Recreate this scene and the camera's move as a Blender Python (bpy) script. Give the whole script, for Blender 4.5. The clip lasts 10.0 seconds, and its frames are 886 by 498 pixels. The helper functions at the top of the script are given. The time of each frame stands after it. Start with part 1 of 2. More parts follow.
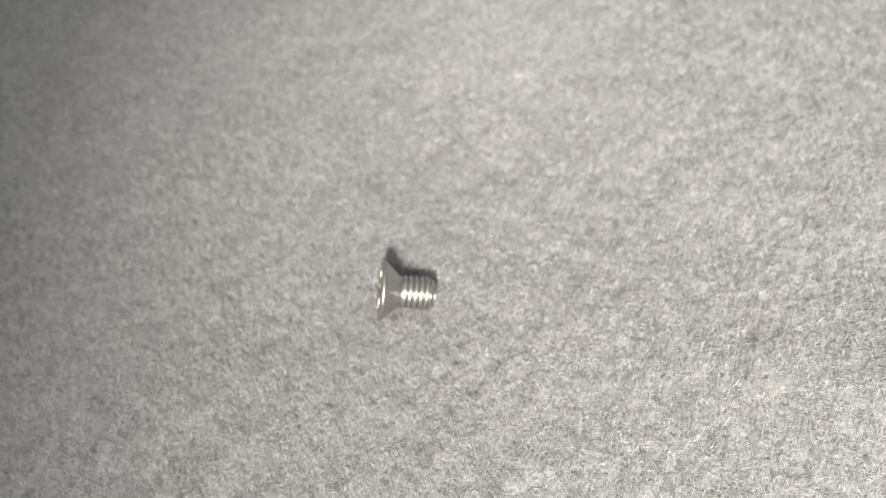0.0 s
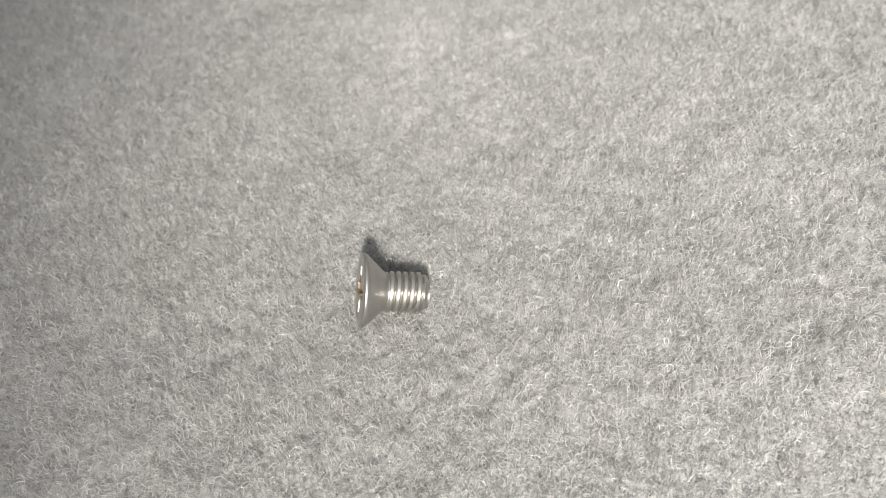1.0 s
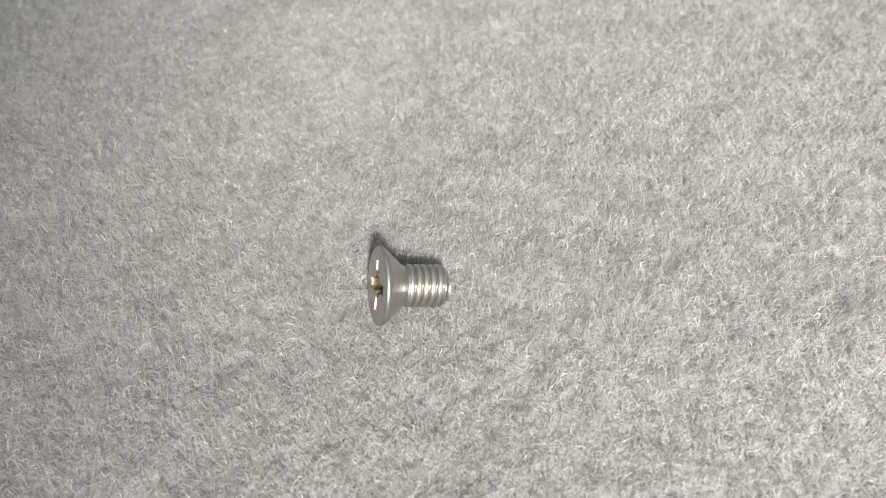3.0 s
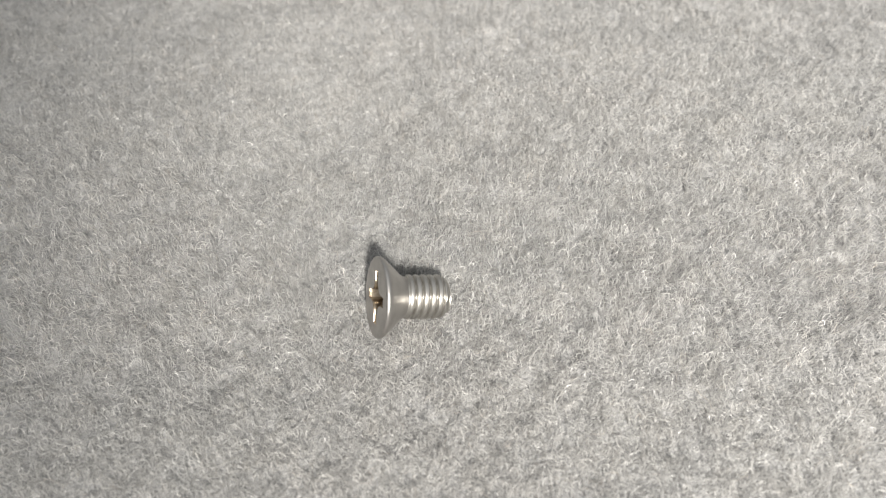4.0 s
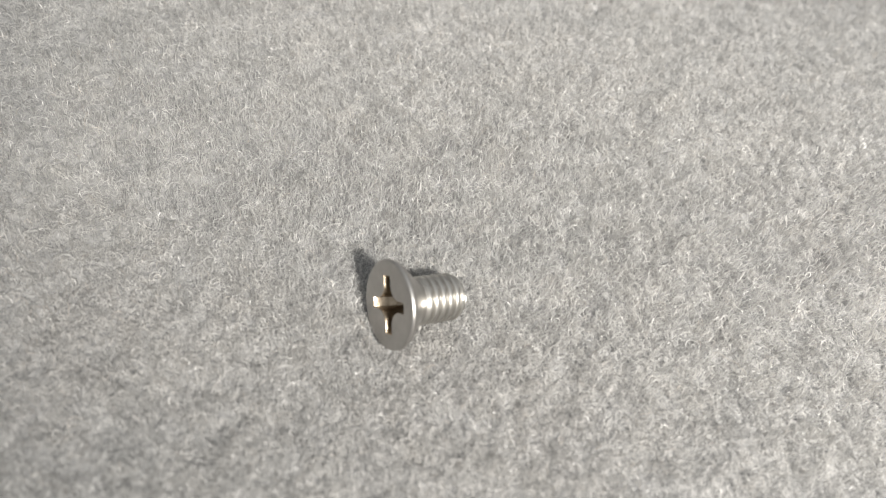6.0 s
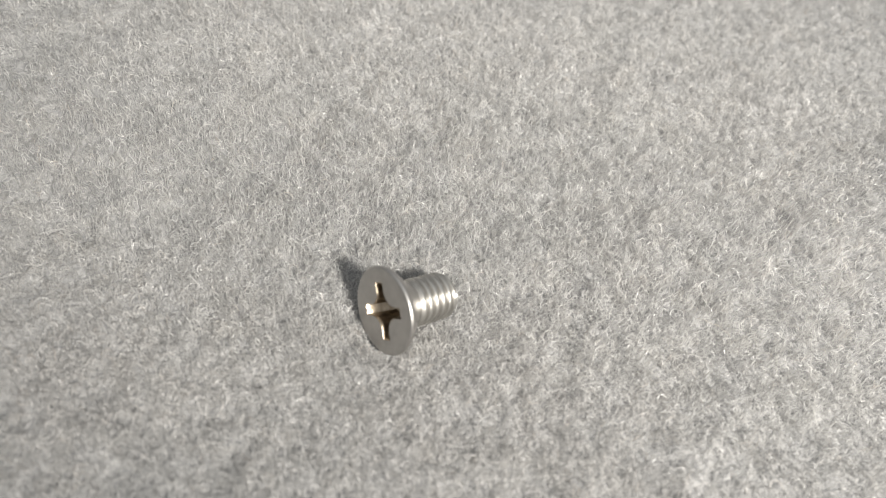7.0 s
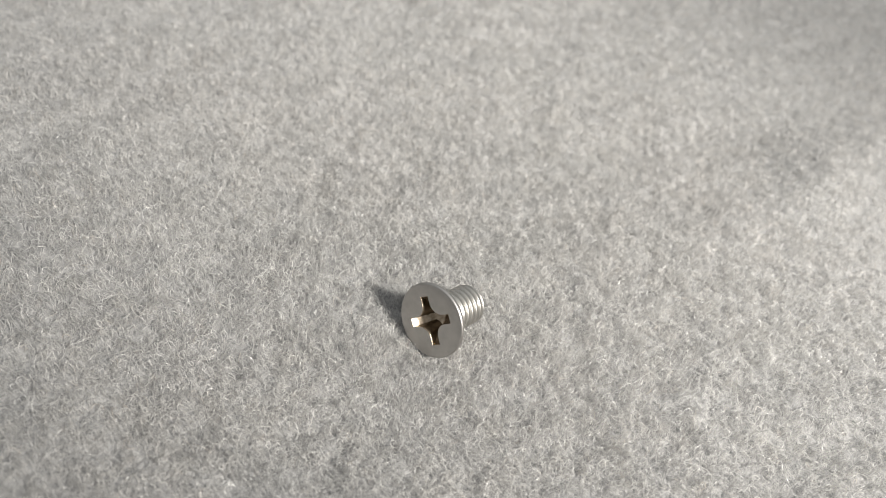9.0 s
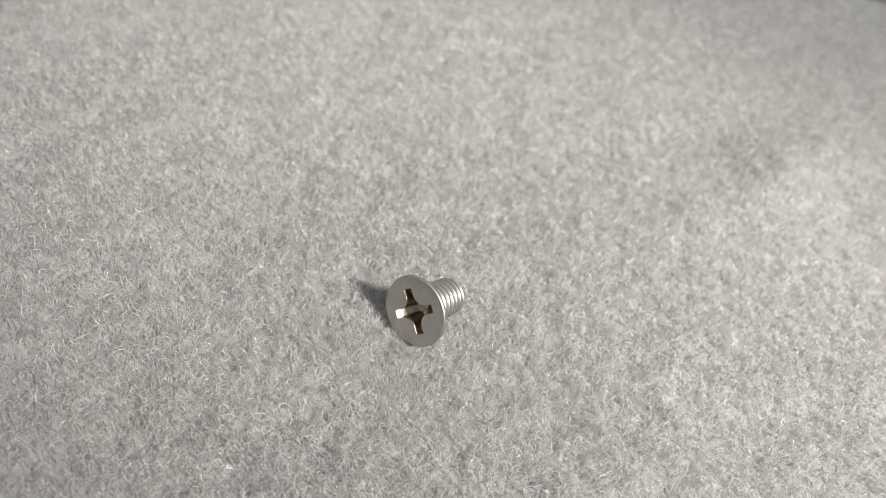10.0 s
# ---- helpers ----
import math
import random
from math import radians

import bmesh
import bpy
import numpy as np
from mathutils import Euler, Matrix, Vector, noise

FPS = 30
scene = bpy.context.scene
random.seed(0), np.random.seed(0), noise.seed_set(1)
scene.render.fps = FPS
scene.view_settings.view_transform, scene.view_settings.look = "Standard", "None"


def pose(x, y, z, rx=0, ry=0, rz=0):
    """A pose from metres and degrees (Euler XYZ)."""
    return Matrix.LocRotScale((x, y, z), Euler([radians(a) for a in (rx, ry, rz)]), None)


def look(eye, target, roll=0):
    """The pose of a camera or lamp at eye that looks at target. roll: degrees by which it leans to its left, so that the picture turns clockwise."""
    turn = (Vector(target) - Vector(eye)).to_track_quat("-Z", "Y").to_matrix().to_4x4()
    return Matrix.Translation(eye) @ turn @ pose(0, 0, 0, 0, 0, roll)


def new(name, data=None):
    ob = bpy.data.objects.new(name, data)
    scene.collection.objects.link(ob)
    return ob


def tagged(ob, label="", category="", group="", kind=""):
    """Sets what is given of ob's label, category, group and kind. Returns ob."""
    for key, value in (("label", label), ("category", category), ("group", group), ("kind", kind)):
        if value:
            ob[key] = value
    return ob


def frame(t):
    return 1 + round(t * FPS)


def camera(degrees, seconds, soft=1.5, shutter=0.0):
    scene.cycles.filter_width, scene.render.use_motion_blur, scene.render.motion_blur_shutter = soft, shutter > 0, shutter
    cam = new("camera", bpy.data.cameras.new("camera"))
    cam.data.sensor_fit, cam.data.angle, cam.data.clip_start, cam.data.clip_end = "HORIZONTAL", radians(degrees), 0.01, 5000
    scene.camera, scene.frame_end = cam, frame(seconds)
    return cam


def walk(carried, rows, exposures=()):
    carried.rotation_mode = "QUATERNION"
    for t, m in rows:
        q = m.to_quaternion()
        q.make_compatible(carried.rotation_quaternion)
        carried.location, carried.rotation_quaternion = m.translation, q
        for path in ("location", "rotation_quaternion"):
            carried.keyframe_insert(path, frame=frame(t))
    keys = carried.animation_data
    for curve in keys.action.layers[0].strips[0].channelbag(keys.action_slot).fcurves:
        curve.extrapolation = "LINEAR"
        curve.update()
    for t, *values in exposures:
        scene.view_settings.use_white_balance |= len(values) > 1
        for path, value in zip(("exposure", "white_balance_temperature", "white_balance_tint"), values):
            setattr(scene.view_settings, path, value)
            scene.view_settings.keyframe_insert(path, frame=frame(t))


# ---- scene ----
cam = camera(62.18, 10.0, 0.76)
cam.data.dof.use_dof = True
cam.data.dof.focus_distance = 0.0525
cam.data.dof.aperture_fstop = 36.0
PATH = [
    (0, (0.00946, -0.03307, 0.05854), (0.00505, -0.00586, 0.01683), -13.80),
    (0.2, (0.00913, -0.03077, 0.05574), (0.00477, -0.00410, 0.01368), -13.87),
    (0.5, (0.00692, -0.02814, 0.05216), (0.00337, -0.00203, 0.00966), -13.13),
    (0.8, (0.00607, -0.02760, 0.04919), (0.00314, -0.00037, 0.00736), -12.46),
    (1, (0.00499, -0.02687, 0.04795), (0.00402, 0.00017, 0.00590), -9.50),
    (1.2, (0.00412, -0.02665, 0.04713), (0.00415, 0.00061, 0.00521), -8.18),
    (1.5, (0.00196, -0.02622, 0.04634), (0.00373, 0.00091, 0.00438), -5.79),
    (1.8, (0.00033, -0.02654, 0.04550), (0.00311, 0.00049, 0.00353), -4.40),
    (2, (0.00006, -0.02655, 0.04517), (0.00310, 0.00065, 0.00332), -4.47),
    (2.2, (-0.00054, -0.02670, 0.04514), (0.00297, 0.00088, 0.00359), -4.03),
    (3.3, (-0.00190, -0.02570, 0.04454), (0.00255, 0.00174, 0.00298), -3.01),
    (3.5, (-0.00196, -0.02536, 0.04418), (0.00272, 0.00232, 0.00280), -2.80),
    (4, (-0.00299, -0.02535, 0.04396), (0.00269, 0.00239, 0.00274), -1.41),
    (4.2, (-0.00375, -0.02537, 0.04352), (0.00241, 0.00236, 0.00237), -0.78),
    (4.5, (-0.00595, -0.02502, 0.04205), (0.00153, 0.00251, 0.00098), 1.03),
    (4.8, (-0.00807, -0.02396, 0.04113), (0.00170, 0.00344, 0.00046), 3.48),
    (5, (-0.01024, -0.02314, 0.04055), (0.00113, 0.00398, 0.00012), 5.49),
    (5.2, (-0.01121, -0.02259, 0.03992), (0.00171, 0.00468, 0.00005), 6.66),
    (5.5, (-0.01264, -0.02150, 0.03844), (0.00259, 0.00500, -0.00113), 8.84),
    (5.8, (-0.01368, -0.02137, 0.03802), (0.00316, 0.00489, -0.00106), 9.84),
    (6, (-0.01386, -0.02105, 0.03870), (0.00373, 0.00436, -0.00061), 10.51),
    (6.2, (-0.01408, -0.02138, 0.03875), (0.00461, 0.00367, -0.00028), 10.89),
    (7.3, (-0.01764, -0.01802, 0.03952), (0.00402, 0.00353, -0.00005), 10.90),
    (7.5, (-0.01918, -0.01778, 0.03947), (0.00410, 0.00383, 0.00086), 11.45),
    (7.8, (-0.02160, -0.01777, 0.04206), (0.00352, 0.00354, 0.00443), 11.87),
    (8, (-0.02366, -0.01821, 0.04213), (0.00258, 0.00283, 0.00513), 12.45),
    (8.2, (-0.02489, -0.01786, 0.04190), (0.00181, 0.00259, 0.00490), 12.85),
    (8.5, (-0.02596, -0.01764, 0.04121), (0.00177, 0.00230, 0.00469), 13.14),
    (8.8, (-0.02758, -0.01738, 0.04105), (0.00105, 0.00213, 0.00499), 13.09),
    (9, (-0.02930, -0.01778, 0.04238), (-0.00031, 0.00176, 0.00663), 12.73),
    (9.2, (-0.03079, -0.01836, 0.04297), (-0.00171, 0.00120, 0.00731), 12.50),
    (9.5, (-0.03167, -0.01889, 0.04334), (-0.00158, 0.00006, 0.00819), 13.25),
    (9.8, (-0.03230, -0.01920, 0.04362), (-0.00182, -0.00050, 0.00867), 13.37),
    (10, (-0.03220, -0.01938, 0.04353), (-0.00158, -0.00064, 0.00873), 13.33),
]
EXPOSURES = [(0.0, -0.07), (10.0, -0.07)]
walk(cam, [(t, look(eye, target, roll)) for t, eye, target, roll in PATH], EXPOSURES)

# World, lamps
world = bpy.data.worlds.new("room_air")
scene.world = world
world.use_nodes = True
sky = world.node_tree
# a lit room: pale ceiling above, dimmer walls towards the horizon
way = sky.nodes.new("ShaderNodeTexCoord")
split = sky.nodes.new("ShaderNodeSeparateXYZ")
room = sky.nodes.new("ShaderNodeValToRGB")
room.color_ramp.elements[0].position, room.color_ramp.elements[0].color = 0.0, (0.20, 0.20, 0.20, 1)
room.color_ramp.elements[1].position, room.color_ramp.elements[1].color = 0.75, (0.96, 0.968, 0.97, 1)
sky.links.new(way.outputs["Generated"], split.inputs[0])
sky.links.new(split.outputs["Z"], room.inputs[0])
sky.links.new(room.outputs[0], sky.nodes["Background"].inputs[0])
sky.nodes["Background"].inputs[1].default_value = 0.64

# Unseen spots added in front of the screw: a hot spot on the felt inside a wider, weaker spill
KEY_TURN, KEY_RISE, KEY_FAR = radians(-88), radians(44), 0.40
key_eye = Vector((math.cos(KEY_RISE) * math.cos(KEY_TURN), math.cos(KEY_RISE) * math.sin(KEY_TURN), math.sin(KEY_RISE))) * KEY_FAR
# Both stand in, fixed, for the phone's own flash and its falloff
for name, watts, cone, aim in (("flash_stand_in_spill", 9.7, 32, (0.052, 0.008, 0)), ("flash_stand_in_hot_spot", 10.5, 17.5, (0.018, 0.009, 0))):
    beam = bpy.data.lights.new(name, "SPOT")
    beam.energy, beam.color, beam.shadow_soft_size = watts, (1.0, 0.95, 0.88), 0.02
    beam.spot_size, beam.spot_blend = radians(cone), 1.0
    new(name, beam).matrix_world = look(key_eye, aim)


# Materials
class Nodes:
    """A node material in the making."""

    def __init__(self, name):
        self.material = bpy.data.materials.new(name)
        self.material.use_nodes = True
        self.tree = self.material.node_tree
        self.shader = self.tree.nodes["Principled BSDF"]

    def add(self, kind, inputs=()):
        node = self.tree.nodes.new(kind)
        for key, value in dict(inputs).items():
            self.put(node, key, value)
        return node

    def put(self, node, key, value):
        if isinstance(value, bpy.types.NodeSocket):
            self.tree.links.new(value, node.inputs[key])
        else:
            node.inputs[key].default_value = value

    def noise(self, scale, detail=3.0, rough=0.5):
        place = self.tree.nodes.get("Texture Coordinate") or self.add("ShaderNodeTexCoord")
        return self.add("ShaderNodeTexNoise", {"Vector": place.outputs["Object"], "Scale": scale, "Detail": detail, "Roughness": rough}).outputs["Fac"]

    def ramp(self, fac, *stops):
        node = self.add("ShaderNodeValToRGB", {"Fac": fac})
        elements = node.color_ramp.elements
        elements[1].position, elements[1].color = stops[-1][0], (*stops[-1][1], 1)
        elements[0].position, elements[0].color = stops[0][0], (*stops[0][1], 1)
        for at, colour in stops[1:-1]:
            elements.new(at).color = (*colour, 1)
        return node.outputs["Color"]

    def mix(self, fac, a, b, blend="MIX"):
        node = self.add("ShaderNodeMix")
        node.data_type, node.blend_type = "RGBA", blend
        for key, value in ((0, fac), (6, a), (7, b)):
            self.put(node, key, (*value, 1) if isinstance(value, tuple) and len(value) == 3 else value)
        return node.outputs[2]

    def bump(self, height, strength, distance):
        return self.add("ShaderNodeBump", {"Height": height, "Strength": strength, "Distance": distance}).outputs["Normal"]

    def done(self, colour, rough=0.6, metal=0.0, normal=None):
        self.put(self.shader, "Base Color", (*colour, 1) if isinstance(colour, tuple) else colour)
        self.put(self.shader, "Roughness", rough)
        self.put(self.shader, "Metallic", metal)
        if normal:
            self.put(self.shader, "Normal", normal)
        return self.material


def felt_ground_material():
    n = Nodes("felt_ground")
    patches = n.ramp(n.noise(400, 4, 0.6), (0.3, (0.31, 0.31, 0.308)), (0.7, (0.37, 0.367, 0.362)))
    grain = n.ramp(n.noise(1600, 5, 0.7), (0.35, (0.72, 0.73, 0.74)), (0.65, (1.0, 1.0, 1.0)))
    return n.done(n.mix(1.0, patches, grain, "MULTIPLY"), 0.95, 0, n.bump(n.noise(1400, 5, 0.7), 0.9, 0.0004))


def fibre_material():
    n = Nodes("felt_fibre")
    island = n.add("ShaderNodeNewGeometry").outputs["Random Per Island"]
    own = n.ramp(island, (0.0, (0.41, 0.41, 0.41)), (0.2, (0.54, 0.537, 0.532)), (0.55, (0.62, 0.615, 0.605)), (0.9, (0.74, 0.733, 0.72)), (0.975, (0.80, 0.792, 0.778)), (0.99, (0.64, 0.58, 0.52)), (1.0, (0.32, 0.31, 0.32)))
    cloud = n.ramp(n.noise(300, 4, 0.65), (0.33, (0.91, 0.915, 0.92)), (0.66, (1.0, 0.995, 0.985)))
    drift = n.ramp(n.noise(45, 2, 0.5), (0.3, (0.975, 0.98, 0.98)), (0.7, (1.0, 0.994, 0.988)))
    colour = n.mix(1.0, n.mix(1.0, own, cloud, "MULTIPLY"), drift, "MULTIPLY")
    n.done(colour, 0.33)
    n.shader.inputs["Specular IOR Level"].default_value = 0.8
    glow = n.add("ShaderNodeBsdfTranslucent", {"Color": colour})
    both = n.add("ShaderNodeMixShader", {0: 0.46, 1: n.shader.outputs[0], 2: glow.outputs[0]})
    n.tree.links.new(both.outputs[0], n.tree.nodes["Material Output"].inputs["Surface"])
    return n.material


def steel_material(name, colour, rough, tint=None, grain=9000, relief=0.25, blotch=900, depth=0.00002):
    n = Nodes(name)
    # tone blotches; in the recess they carry its painted warm reflections
    wear_and_glint = n.noise(blotch, 4, 0.6)
    fine = n.noise(grain, 3, 0.6)
    base = n.mix(n.ramp(wear_and_glint, (0.35, (0, 0, 0)), (0.7, (1, 1, 1))), colour, tuple(c * 0.86 for c in colour) if tint is None else tint)
    rough_map = n.add("ShaderNodeMapRange", {"Value": wear_and_glint, "From Min": 0.3, "From Max": 0.7, "To Min": rough - 0.05, "To Max": rough + 0.07}).outputs[0]
    return n.done(base, rough_map, 1.0, n.bump(fine, relief, depth))


def paint_material(name, colour, scale):
    n = Nodes(name)
    shade = n.ramp(n.noise(scale, 4), (0.3, tuple(c * 0.93 for c in colour)), (0.7, colour))
    return n.done(shade, 0.75, 0, n.bump(n.noise(scale * 20, 3), 0.1, 0.001))


FELT_GROUND, FIBRE = felt_ground_material(), fibre_material()
STEEL = steel_material("stainless_steel", (0.52, 0.505, 0.475), 0.37)
STEEL_FACE = steel_material("satin_steel_face", (0.50, 0.485, 0.465), 0.38)
# The recess's warm gold and brown reflections are painted into this steel's colour
STEEL_RECESS = steel_material("punched_steel_painted_glints", (0.50, 0.43, 0.33), 0.33, (0.26, 0.20, 0.15), 3000, 1.0, 2600, 0.00005)
TABLE = paint_material("table_laminate", (0.13, 0.125, 0.125), 12)


# Builders
def mesh_of(name, points, faces, material, smooth=True):
    """A mesh object from arrays of points and of equally sided faces."""
    points, faces = np.asarray(points, np.float32), np.asarray(faces, np.int32)
    mesh = bpy.data.meshes.new(name)
    mesh.vertices.add(len(points))
    mesh.vertices.foreach_set("co", points.ravel())
    mesh.loops.add(faces.size)
    mesh.loops.foreach_set("vertex_index", faces.ravel())
    mesh.polygons.add(len(faces))
    mesh.polygons.foreach_set("loop_start", np.arange(len(faces), dtype=np.int32) * faces.shape[1])
    mesh.update(calc_edges=True)
    mesh.validate()
    mesh.polygons.foreach_set("use_smooth", np.full(len(mesh.polygons), smooth))
    mesh.materials.append(material)
    return new(name, mesh)


def rings(loops):
    """Points and quads of stacked rings of equal count."""
    loops = np.asarray(loops)
    count, around = loops.shape[:2]
    i, j = np.meshgrid(np.arange(count - 1), np.arange(around), indexing="ij")
    k = (j + 1) % around
    quads = np.stack([i * around + j, i * around + k, (i + 1) * around + k, (i + 1) * around + j], -1).reshape(-1, 4)
    return loops.reshape(-1, 3), quads


def box(name, low, high, material, bevel=0.0):
    bm = bmesh.new()
    bmesh.ops.create_cube(bm, size=1)
    for v in bm.verts:
        v.co = Vector([lo + (hi - lo) * (c + 0.5) for lo, hi, c in zip(low, high, v.co)])
    if bevel:
        bmesh.ops.bevel(bm, geom=bm.edges[:], offset=bevel, segments=3, affect="EDGES", profile=0.5)
    mesh = bpy.data.meshes.new(name)
    bm.to_mesh(mesh)
    bm.free()
    mesh.materials.append(material)
    return new(name, mesh)


# The table under the cloth
TABLE_TOP = -0.0052
tagged(box("tabletop", (-0.22, -0.25, TABLE_TOP - 0.018), (0.28, 0.25, TABLE_TOP), TABLE, 0.0015), "plain dark grey tabletop under the felt cloth", "tabletop", kind="structure")

# The screw: axis, head centre and proportions in millimetres
MM = 0.001
HEAD_AT = np.array([-2.42, 0.05, 2.10])
HEAD_TURN, HEAD_RISE, SPIN = 178.9, 17.8, 45.0
HEAD_R, LAND, HEAD_HIGH, SHANK_R, ROOT_R, LENGTH, PITCH = 2.75, 0.32, 1.65, 1.5, 1.26, 4.97, 0.5
AXIS = Matrix.Rotation(radians(HEAD_TURN), 4, "Z") @ Matrix.Rotation(radians(90 - HEAD_RISE), 4, "Y")
AROUND = 144


def outline_angles():
    """Angles round the head, closer together at the corners of the cross recess."""
    fine = np.arange(0, 90, 2.5)
    corners = [8, 9, 10, 11, 11.5, 12, 12.5, 13, 14, 16, 74, 76, 77, 77.5, 78, 78.5, 79, 80, 81, 82]
    quarter = np.unique(np.r_[fine, corners])
    return np.radians(np.concatenate([quarter + 90 * k for k in range(4)]))


def cross_radius(angles, half, reach, fillet):
    """The radius of a cross with four arms and rounded inner corners."""
    a = np.abs((angles + np.pi / 4) % (np.pi / 2) - np.pi / 4)
    side = half / np.maximum(np.sin(a), 1e-6)
    c = math.sqrt(2) * (half + fillet)
    d = np.pi / 4 - a
    arc = c * np.cos(d) - np.sqrt(np.maximum(fillet**2 - (c * np.sin(d)) ** 2, 0))
    side = np.where(a > math.atan2(half, half + fillet), arc, side)
    return np.minimum(side, reach / np.cos(a))


def circle(angles, radius, z):
    return np.stack([radius * np.cos(angles), radius * np.sin(angles), np.full(len(angles), z)], -1) * MM


def build_screw():
    screw = tagged(new("screw"), "small stainless steel countersunk screw with cross recess lying on grey felt", "screw")
    screw.matrix_world = Matrix.Translation(HEAD_AT * MM) @ AXIS @ Matrix.Rotation(radians(SPIN), 4, "Z")
    ang = outline_angles()
    # head: face from the recess mouth to the rim, rounded land, cone, neck
    mouth = cross_radius(ang, 0.33, 1.72, 0.85)
    face = [circle(ang, mouth + 0.05, -0.002)]
    for k in (0.35, 0.7, 1.0):
        face.append(circle(ang, (1 - k) * (mouth + 0.05) + k * (HEAD_R - 0.15), 0.0))
    for a in (20, 40, 60, 80):
        face.append(circle(ang, HEAD_R - 0.15 + 0.15 * math.sin(radians(a)), -0.15 + 0.15 * math.cos(radians(a))))
    face += [circle(ang, HEAD_R, -0.17), circle(ang, HEAD_R - 0.012, -0.25), circle(ang, HEAD_R - 0.045, -LAND)]
    for k in (0.06, 0.2, 0.4, 0.6, 0.8, 0.93):
        face.append(circle(ang, HEAD_R - 0.02 + (SHANK_R - HEAD_R) * k, -LAND - (HEAD_HIGH - LAND) * k))
    face += [circle(ang, 1.50, -HEAD_HIGH), circle(ang, 1.43, -HEAD_HIGH - 0.12), circle(ang, 1.34, -HEAD_HIGH - 0.25), circle(ang, 1.1, -HEAD_HIGH - 0.3)]
    head = mesh_of("head", *rings(face), STEEL_FACE)
    head.data.set_sharp_from_angle(angle=radians(30))
    head.parent = screw
    # recess lining: bevelled mouth, tapering wings, cone bottom
    lining = [circle(ang, mouth + 0.05, -0.002), circle(ang, mouth + 0.02, -0.015), circle(ang, mouth, -0.05)]
    for depth, reach in ((0.14, 1.69), (0.26, 1.64), (0.45, 1.44), (0.8, 1.16), (1.15, 0.9), (1.5, 0.66)):
        k = depth / 1.5
        wing = cross_radius(ang, 0.33 - 0.06 * k, reach, 0.85 - 0.25 * k)
        lining.append(circle(ang, wing, -depth))
    lining += [circle(ang, np.minimum(wing, 0.5), -1.62), circle(ang, 0.03, -1.9)]
    recess = mesh_of("cross_recess", *rings(lining), STEEL_RECESS)
    recess.data.set_sharp_from_angle(angle=radians(35))
    recess.parent = head
    tagged(recess, "punched cross recess with warm brownish reflections painted into its colour")
    # thread: a helical ridge, faded out at the chamfered tip
    turns = np.linspace(0, 2 * np.pi, 73)[:-1]
    levels = np.arange(-HEAD_HIGH - 0.18, -LENGTH + 0.001, -PITCH / 12)
    loops = []
    for z in levels:
        phase = ((z / PITCH + turns / (2 * np.pi)) % 1.0)
        ridge = np.clip(np.abs(phase - 0.5) / 0.27, 0, 1) ** 0.8
        limit = np.clip((LENGTH + z) / 0.55, 0, 1) ** 0.8
        start = min(1.0, (-HEAD_HIGH - 0.18 - z) / 0.25)
        radius = ROOT_R + (SHANK_R - ROOT_R) * ridge
        radius = radius * (0.74 + 0.26 * limit) * start + 1.40 * (1 - start)
        loops.append(np.stack([radius * np.cos(turns), radius * np.sin(turns), np.full(72, z)], -1) * MM)
    loops += [circle(turns, 0.94, -LENGTH - 0.02), circle(turns, 0.6, -LENGTH - 0.03), circle(turns, 0.01, -LENGTH - 0.03)]
    shank = mesh_of("threaded_shank", *rings(loops), STEEL)
    shank.data.set_sharp_from_angle(angle=radians(50))
    shank.parent = screw
    tagged(shank, "short shank with bright machine thread")
    return screw


screw = build_screw()

# The felt: a soft sheet with low swells, and its nap of loose fibres
FELT_Z = -0.70


def lumps(x, y, size, seed):
    """Smooth random field in 0..1 over the cloth, with features of about that size in millimetres."""
    g = np.random.default_rng(seed).random((128, 128))
    fx, fy = (x / size) % 128, (y / size) % 128
    ix, iy = np.floor(fx).astype(int), np.floor(fy).astype(int)
    tx, ty = fx - ix, fy - iy
    tx, ty = tx * tx * (3 - 2 * tx), ty * ty * (3 - 2 * ty)
    jx, jy = (ix + 1) % 128, (iy + 1) % 128
    return (g[ix, iy] * (1 - tx) + g[jx, iy] * tx) * (1 - ty) + (g[ix, jy] * (1 - tx) + g[jx, jy] * tx) * ty


def swell(x, y):
    """Height in millimetres of the felt's body: low swells, and a hollow where the screw presses in."""
    low = 0.22 * np.sin(x / 7.1 + 1.3 * np.sin(y / 9.7)) * np.cos(y / 6.3 + 0.8 * np.sin(x / 8.9))
    low = low + 0.13 * np.sin(x / 2.9 + 2 * np.sin(y / 4.1)) * np.sin(y / 2.5 + np.cos(x / 3.7))
    low = low + 0.20 * (lumps(x, y, 1.15, 7) - 0.5) + 0.20 * (lumps(x, y, 0.55, 8) - 0.5)
    along, off = (x - 46) * 0.987 - (y + 9) * 0.16, (y + 9) * 0.987 + (x - 46) * 0.16
    low = low + 1.8 * np.exp(-((along / 13) ** 2) - ((off + 4) / 6) ** 2)
    press = np.exp(-(((x - 0.2) / 3.6) ** 2) - ((y / 2.6) ** 2))
    return FELT_Z + low * (1 - 0.7 * press) - 0.35 * press


def cloth_edge(y):
    """Where the cloth ends towards the east, beyond which the table shows."""
    return 105.5 - 0.45 * y


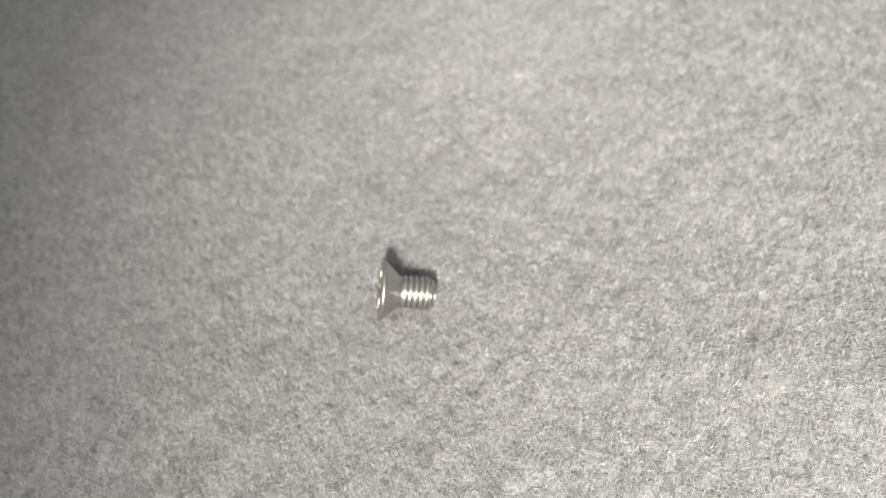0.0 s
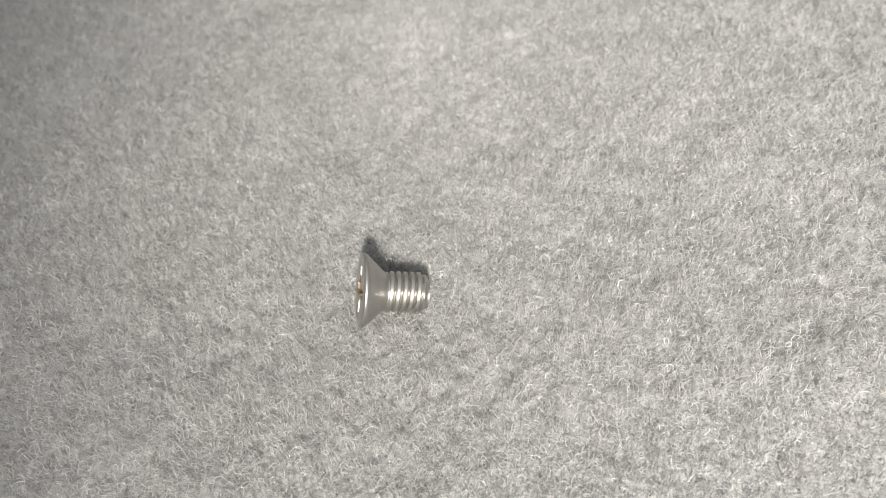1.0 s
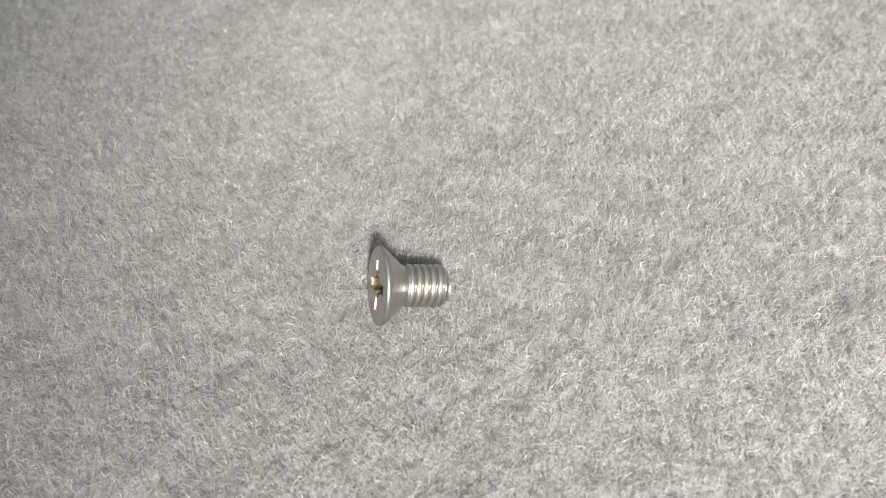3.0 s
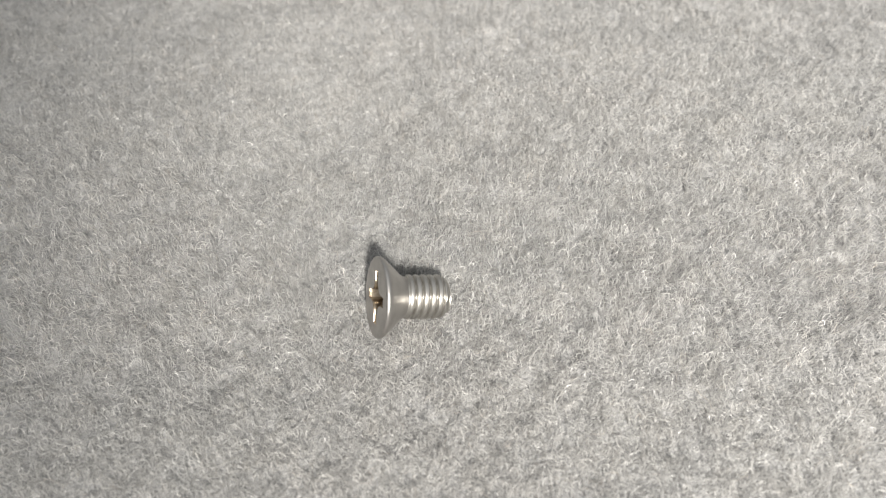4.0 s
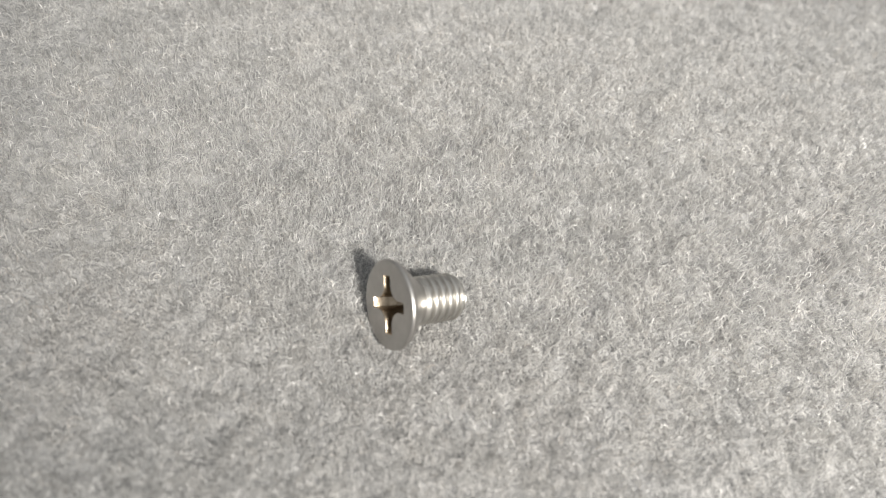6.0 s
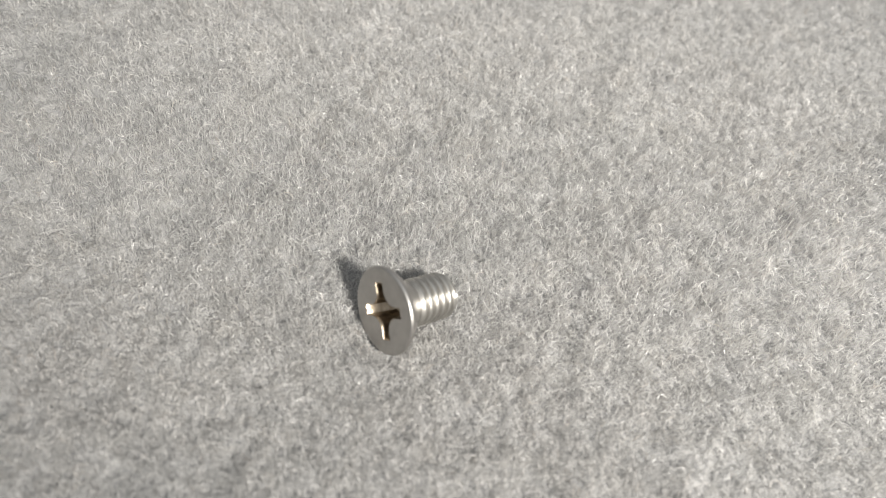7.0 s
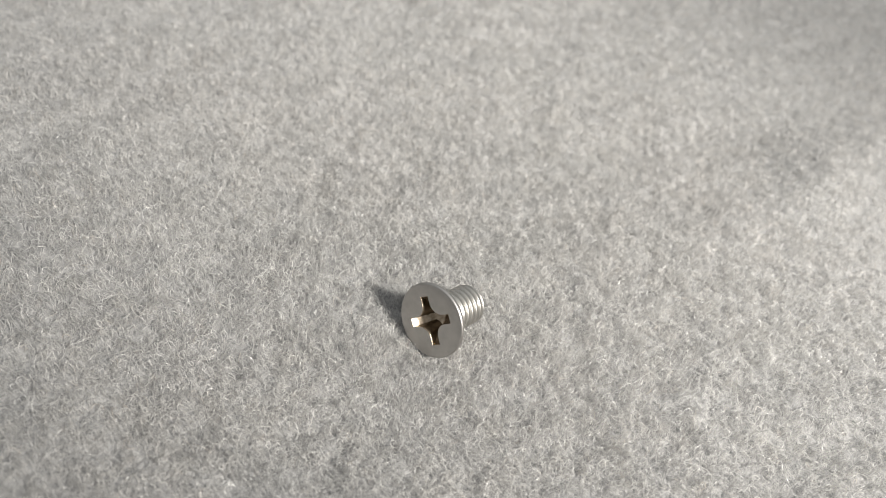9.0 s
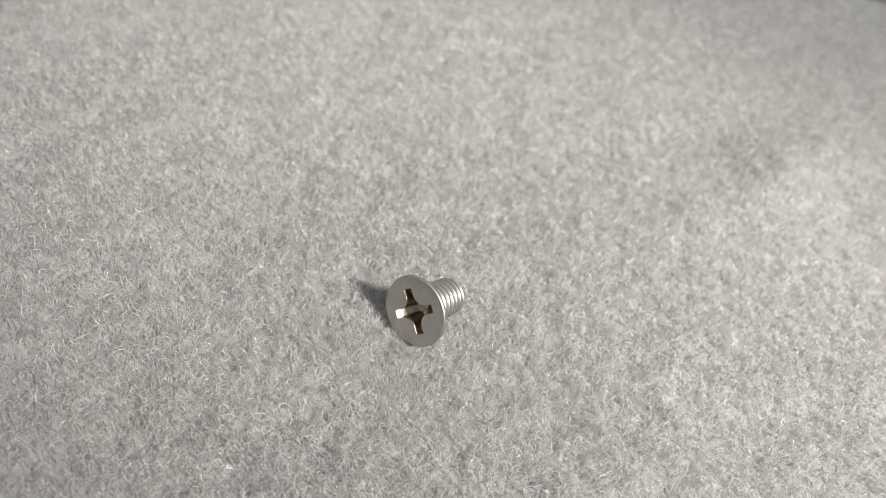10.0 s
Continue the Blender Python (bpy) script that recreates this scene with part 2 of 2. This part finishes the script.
def build_felt():
    nx, ny = 300, 260
    u, v = np.linspace(-1, 1, nx), np.linspace(-1, 1, ny)
    reach = 0.55 * np.abs(u) + 0.45 * np.abs(u) ** 5
    y = 15 + 45 * v + 105 * v**5
    R, Y = np.meshgrid(reach, y, indexing="ij")
    X = np.where(u[:, None] > 0, 25 + (cloth_edge(Y) - 25) * R, 25 - 150 * R)
    topside = np.stack([X, Y, swell(X, Y)], -1).reshape(-1, 3)
    i, j = np.meshgrid(np.arange(nx - 1), np.arange(ny - 1), indexing="ij")
    a = (i * ny + j).ravel()
    quads = [np.stack([a, a + ny, a + ny + 1, a + 1], -1)]
    rim = np.r_[np.arange(nx) * ny, (nx - 1) * ny + np.arange(1, ny), (np.arange(nx - 2, -1, -1)) * ny + ny - 1, np.arange(ny - 2, 0, -1)]
    below = topside[rim].copy()
    below[:, 2] = TABLE_TOP / MM
    base = len(topside) + np.arange(len(rim))
    quads.append(np.stack([rim, np.roll(rim, -1), np.roll(base, -1), base], -1)[:, ::-1])
    sheet = mesh_of("felt_cloth", np.r_[topside, below] * MM, np.concatenate(quads), FELT_GROUND)
    return tagged(sheet, "light grey fuzzy felt cloth lying flat on the table", "felt cloth", kind="structure")


felt = build_felt()
rng = np.random.default_rng(5)


def screw_clear(points):
    """True where a fibre's points all keep out of the screw."""
    m = np.array(screw.matrix_world.inverted().to_3x3())
    p = (points - HEAD_AT) @ m.T
    r, z = np.hypot(p[..., 0], p[..., 1]), p[..., 2]
    body = np.where(z > -LAND, HEAD_R, np.where(z > -HEAD_HIGH, HEAD_R + (SHANK_R - HEAD_R) * (-LAND - z) / (HEAD_HIGH - LAND), SHANK_R))
    inside = (z < 0.05) & (z > -LENGTH - 0.05) & (r < body + 0.01)
    return ~inside.any(axis=1)


def build_nap(name, count, width, length, segments, spread, lift):
    """Loose curled fibres over the cloth, gathered into tufts: fine and dense round the screw, coarser and sparser outwards."""
    x, y = rng.uniform(-85, 125, count * 14), rng.uniform(-48, 88, count * 14)
    thin = 1 / (1 + (((x - 4) / 1.2) ** 2 + (y - 3) ** 2) / 27**2) ** 1.15
    keep = rng.random(len(x)) < thin * (0.35 + 0.65 * lumps(x, y, 0.7, 1) ** 1.3)
    keep &= x < cloth_edge(y) - 2
    x, y, thin = x[keep][:count], y[keep][:count], thin[keep][:count]
    width, length = width * thin**-0.21, length * thin**-0.08
    n = len(x)
    tuft = lumps(x, y, 0.8, 2)
    pill = np.clip(lumps(x, y, 1.6, 9) - 0.86, 0, 0.14) / 0.14
    heading = rng.uniform(0, 2 * np.pi, n) * 0.7 + 4 * np.pi * lumps(x, y, 1.6, 3)
    bend = np.where(rng.random(n) < 0.5, -1, 1) * rng.normal(4.2, 2.6, n) / length
    long = length * spread * rng.uniform(0.5, 1.35, n)
    rise = lift * rng.uniform(0.15, 1.0, n) * (0.45 + 0.55 * tuft + 0.3 * lumps(x, y, 2.6, 4) + 0.5 * pill)
    top_at = rng.uniform(0.3, 0.8, n)
    steps = np.linspace(0, 1, segments + 1)
    path = np.zeros((n, segments + 1, 3))
    px, py, head = x.copy(), y.copy(), heading.copy()
    wobble = rng.normal(0, 0.35, (n, segments + 1))
    for k, s in enumerate(steps):
        path[:, k, 0], path[:, k, 1] = px, py
        arch = np.where(s < top_at, np.sin(0.5 * np.pi * s / top_at), np.cos(0.5 * np.pi * (s - top_at) / (1 - top_at) * 0.9))
        path[:, k, 2] = rise * arch * 1.05 - 0.05
        px = px + np.cos(head) * long / segments
        py = py + np.sin(head) * long / segments
        head = head + bend * long / segments + wobble[:, k]
    path[..., 2] += swell(path[..., 0], path[..., 1])
    clear = screw_clear(path)
    path = path[clear]
    n = len(path)
    along = np.gradient(path, axis=1)
    along /= np.linalg.norm(along, axis=2, keepdims=True) + 1e-9
    other = rng.normal(0, 1, (n, 1, 3)) + np.array([0, 0, 0.6])
    across = np.cross(along, other)
    across /= np.linalg.norm(across, axis=2, keepdims=True) + 1e-9
    taper = np.interp(steps, [0, 0.1, 0.7, 1], [0.8, 1, 0.9, 0.35])[None, :, None]
    half = 0.5 * width[clear][:, None, None] * rng.uniform(0.6, 1.3, (n, 1, 1)) * taper
    points = np.stack([path - across * half, path + across * half], 2).reshape(-1, 3)
    base = (np.arange(n) * (segments + 1) * 2)[:, None] + np.arange(segments)[None] * 2
    quads = np.stack([base, base + 1, base + 3, base + 2], -1).reshape(-1, 4)
    nap = mesh_of(name, points * MM, quads, FIBRE)
    return tagged(nap, "curled pale grey loose fibres of the felt's nap", "felt fibres", kind="stuff")


build_nap("felt_nap", 175000, 0.029, 1.2, 6, 1.0, 0.85)
build_nap("felt_nap", 150000, 0.028, 1.15, 3, 0.5, 1.15)
build_nap("felt_nap", 600, 0.030, 3.4, 14, 1.0, 1.0)
